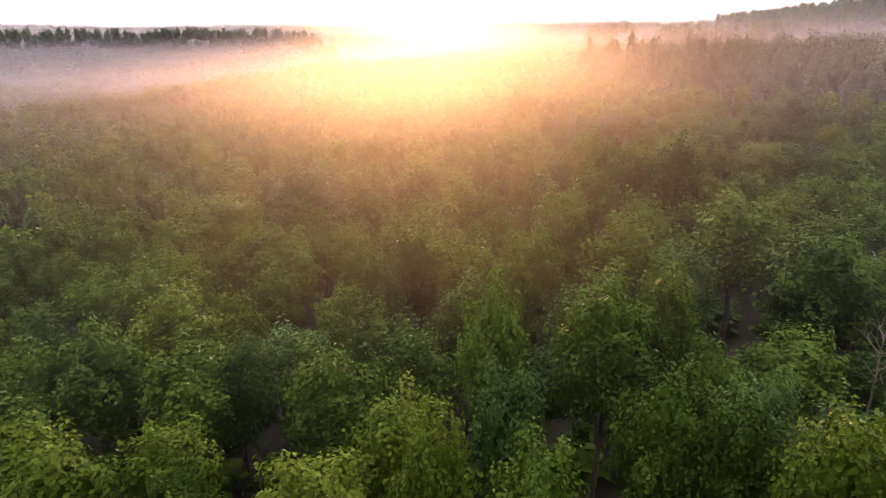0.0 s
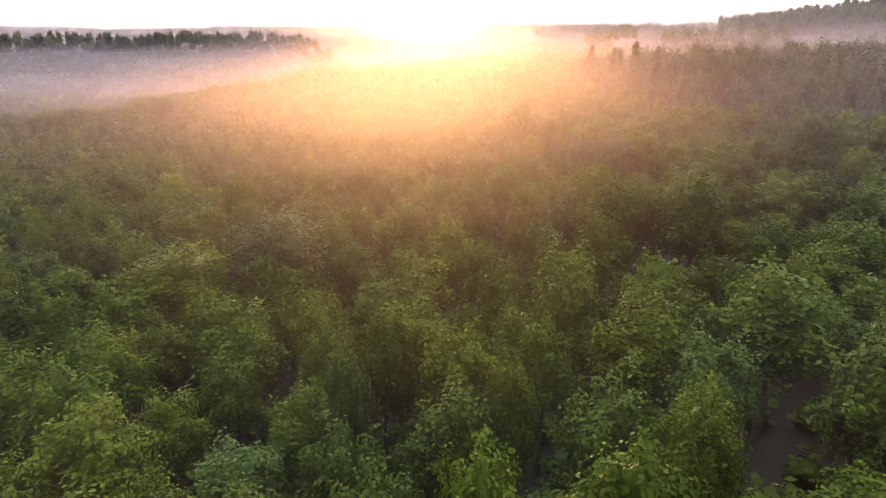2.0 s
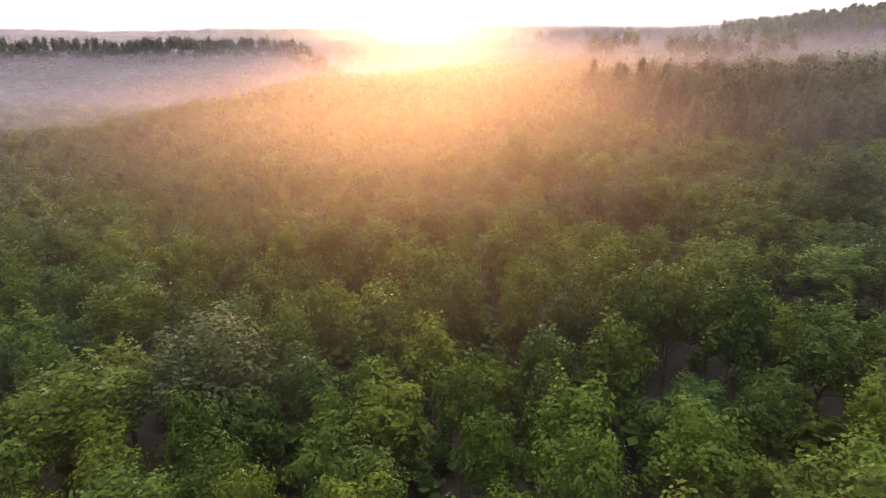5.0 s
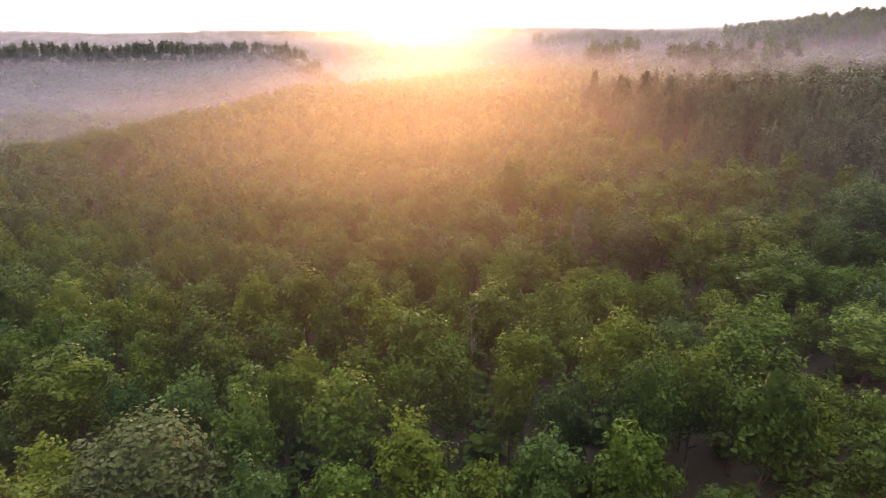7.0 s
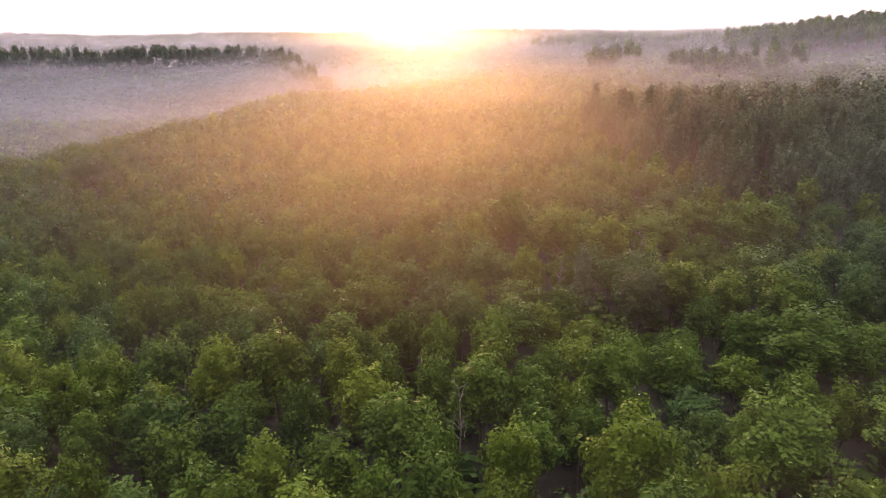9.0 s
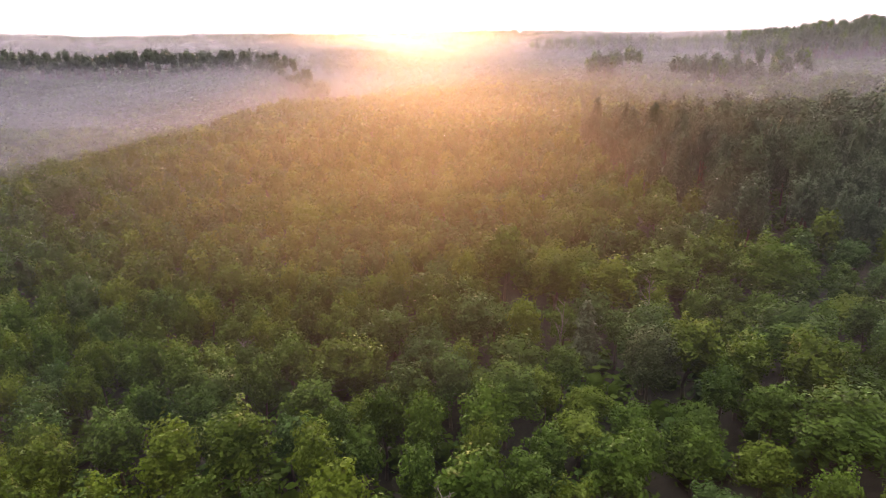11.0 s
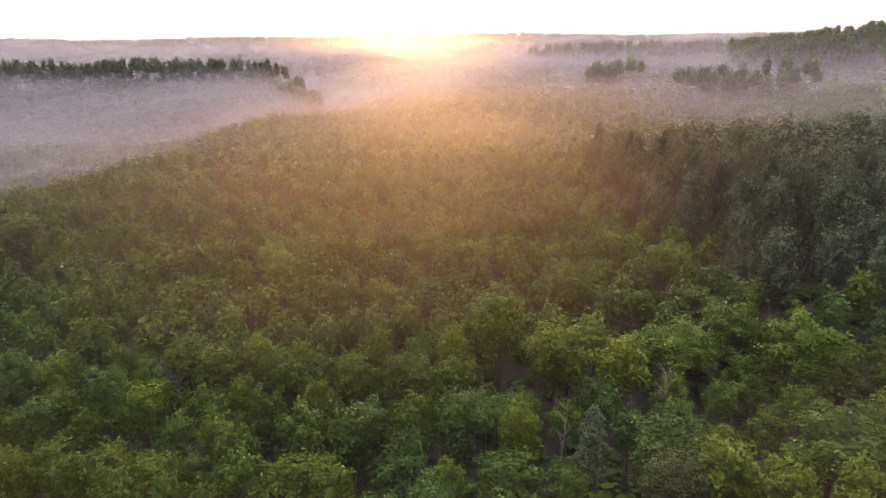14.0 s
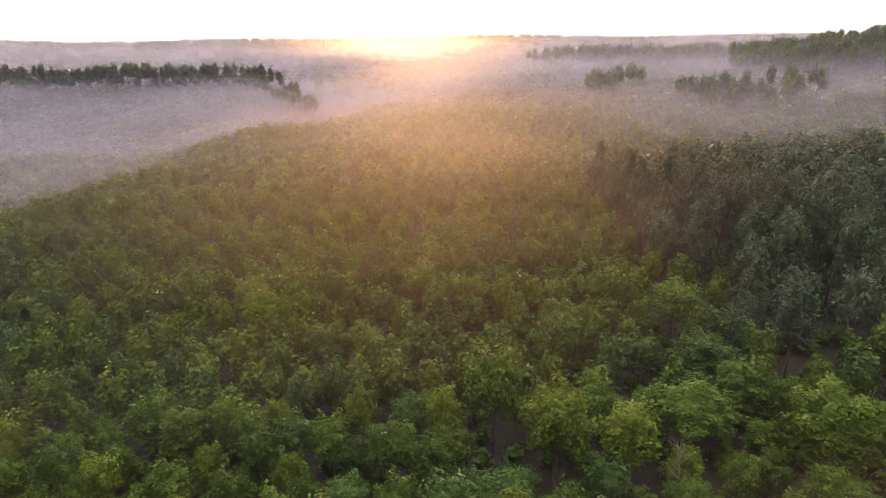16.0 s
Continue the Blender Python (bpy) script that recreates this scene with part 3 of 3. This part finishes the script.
rows = scatter(-45, 120, lambda y: 105 + 0.45 * y, 6.2, lambda x, y: (y < 4 or not core(x, y)) and not in_pines(x, y))
woods("flank_woods", "broadleaf woods beside and behind the flight path", apart(rows, 2.9), MID, [0, 0, 1, 2], MIXED, (12, 16), (0.75, 1.05), 1)
rows = scatter(100, 300, lambda y: 34 + 0.70 * y, 4.4, lambda x, y: not core(x, y) and (y > 120 or abs(x) > 105 + 0.45 * y) and not in_pines(x, y))
woods("middle_woods", "hazy green broadleaf woods with rounded crowns", apart(rows, 2.75), MID, [0, 0, 0, 1, 1, 2], MIXED, (10, 15), (0.72, 1.05), 2)
rows = [p for p in scatter(4, 255, lambda y: 34 + 0.5 * y, 4.8, lambda x, y: True) if free(*p, -0.6)]
woods("undergrowth", "young saplings and bushes in the shade between trees", rows, DIM, [0, 0, 2], MIXED, (2.5, 5.0), (0.5, 0.8), 9)
rows = scatter(300, 470, lambda y: 30 + 0.73 * y, 7.0, lambda x, y: not in_pines(x, y) and not in_clumps(x, y))
woods("far_woods", "misty broadleaf woods sloping into the valley", rows, FAR, [0, 0, 1, 2], MIXED, (9, 15), (0.8, 1.2), 3)
rows = scatter(470, 645, lambda y: 30 + 0.74 * y, 9.0, lambda x, y: not in_clumps(x, y) and not (y > 636 and x < -80))
woods("valley_floor_woods", "young grey-green woods on the misty valley floor", rows, DIM, [0, 0, 2], MIXED, (7, 11), (1.3, 2.0), 11)
rows = scatter(700, 1220, lambda y: 30 + 0.74 * y, 18.0, lambda x, y: not in_clumps(x, y))
woods("valley_woods", "pale low woods in the mist of the valley", rows, DIM, [0, 0, 2], MIXED, (7, 13), (1.8, 2.9), 4)
rows = scatter(140, 320, lambda y: 330, 6.6, lambda x, y: in_pines(x, y) and (x >= 126 or y >= pine_edge(x) + 74))
woods("pine_woods", "dark pines at the back of the stand", apart(rows, 2.0), FAR_PINE, [0], [NEEDLES, PINE_BARK], (17, 23), (1.1, 1.6), 5)
rows = scatter(645, 690, lambda y: 560, 8.0, lambda x, y: x < -85 - 0.3 * (y - 640))
woods("pine_belt", "row of tall pines standing in mist beyond the valley", rows, TALL_PINE, [0], [NEEDLES, PINE_BARK], (14, 30), (1.0, 1.6), 6)
rows = scatter(440, 900, lambda y: 560, 7.5, lambda x, y: in_clumps(x, y))
woods("clump_woods", "dark clumps of taller trees rising from the mist", rows, TALL_PINE + TALL_PINE + MID, [0, 0, 1], [NEEDLES, LEAF_GREEN, PINE_BARK], (19, 31), (1.0, 1.6), 8)
rows = scatter(1270, 1600, lambda y: 1250, 20.0, lambda x, y: True)
woods("ridge_woods", "distant wooded ridge fading into haze", rows, DIM, [0, 2], MIXED, (12, 18), (2.2, 3.2), 7)


# ---- mist: thin upright veils of haze one behind another, and low sheets of ground mist one over another ----
def haze_amount(x, y, z):
    """Thin damp air over the treetops."""
    over = z - land(x, y)
    return 0.024 * step(y, 8, 50) * step(over, 9, 15) * (1 - step(over, 17, 33)) * (1 - 0.78 * step(y, 200, 370))


def distance_amount(x, y, z):
    """The veil of distance behind it."""
    over = z - land(x, y)
    near = 0.066 * step(y, 220, 400) * (1 - step(over, 28, 44)) + 0.07 * step(y, 600, 760) * (1 - step(over, 16, 50))
    return near + 0.10 * step(y, 900, 1100) * (1 - step(over, 36, 62))


def mist_amount(x, y):
    """Ground mist in the valley, in the hollow behind the pines and on the plain beyond."""
    left = valley_side(x, y) * step(y, 270, 430) * (1 - 0.7 * step(y, 590, 640))
    right = 0.55 * step(x, 20, 130) * step(y, 285, 370)
    return np.maximum(np.maximum(left, right), 1.1 * step(y, 520, 680))


def grid_faces(rows, cols, n):
    i = (np.arange(rows - 1)[:, None] * cols + np.arange(cols - 1)).ravel()
    return np.concatenate([np.stack([i, i + 1, i + cols + 1], 1), np.stack([i, i + cols + 1, i + cols], 1)]) + n


def mist_mesh(name, label, material, vs, fs, ds):
    v, f, d = np.concatenate(vs), np.concatenate(fs), np.concatenate(ds)
    f = f[d[f].max(1) > 0.0005]                          # only where there is mist at all
    me = tri_mesh(name, v, f, [material], smooth=True)
    me.attributes.new("thickness", "FLOAT", "POINT").data.foreach_set("value", d.astype(np.float32))
    return tagged(new(name, me), label, "mist", kind="stuff")


def haze_veils(name, label, material, amount, places):
    vs, fs, ds, n = [], [], [], 0
    cols, rows = 150, 14
    for y in places:
        half = 60 + 0.95 * y
        gx, gu = np.meshgrid(np.linspace(-half, half, cols), np.linspace(-2, 64 if y > 800 else 44, rows))
        gy = y + 4 * np.sin(gx / 60 + y) + 0.016 * y * np.sin(gx / (9 + 0.03 * y) + 2 * y)
        gz = land(gx, gy) + gu
        fs.append(grid_faces(rows, cols, n))
        vs.append(np.stack([gx, gy, gz], -1).reshape(-1, 3))
        ds.append(amount(gx, gy, gz).ravel())
        n += gx.size
    return mist_mesh(name, label, material, vs, fs, ds)


def mist_sheets(name, label, material, layers):
    vs, fs, ds, n = [], [], [], 0
    xs, ys = np.arange(-1000, 1001, 16.0), np.arange(262, 1251, 13.0)
    for over, share in layers:
        gx, gy = np.meshgrid(xs, ys)
        gz = land(gx, gy) + over + 1.2 * np.sin(gx / 37 + over) * np.sin(gy / 51)
        fs.append(grid_faces(len(ys), len(xs), n))
        vs.append(np.stack([gx, gy, gz], -1).reshape(-1, 3))
        ds.append(share * mist_amount(gx, gy).ravel())
        n += gx.size
    return mist_mesh(name, label, material, vs, fs, ds)


haze_veils("sunlit_haze", "thin warm haze hanging over the treetops towards the sun", HAZE, haze_amount, range(16, 440, 11))
haze_veils("distant_haze", "pale blue-grey haze of distance over the far woods", FAR_HAZE, distance_amount, (235, 265, 300, 330, 360, 390, 430, 480, 540, 610, 690, 790, 900, 1020, 1140, 1230))
mist_sheets("morning_mist", "pale lavender ground mist filling the valley", MIST, ((4, 0.12), (7, 0.11), (10, 0.09), (13, 0.07), (16, 0.05), (20, 0.03)))
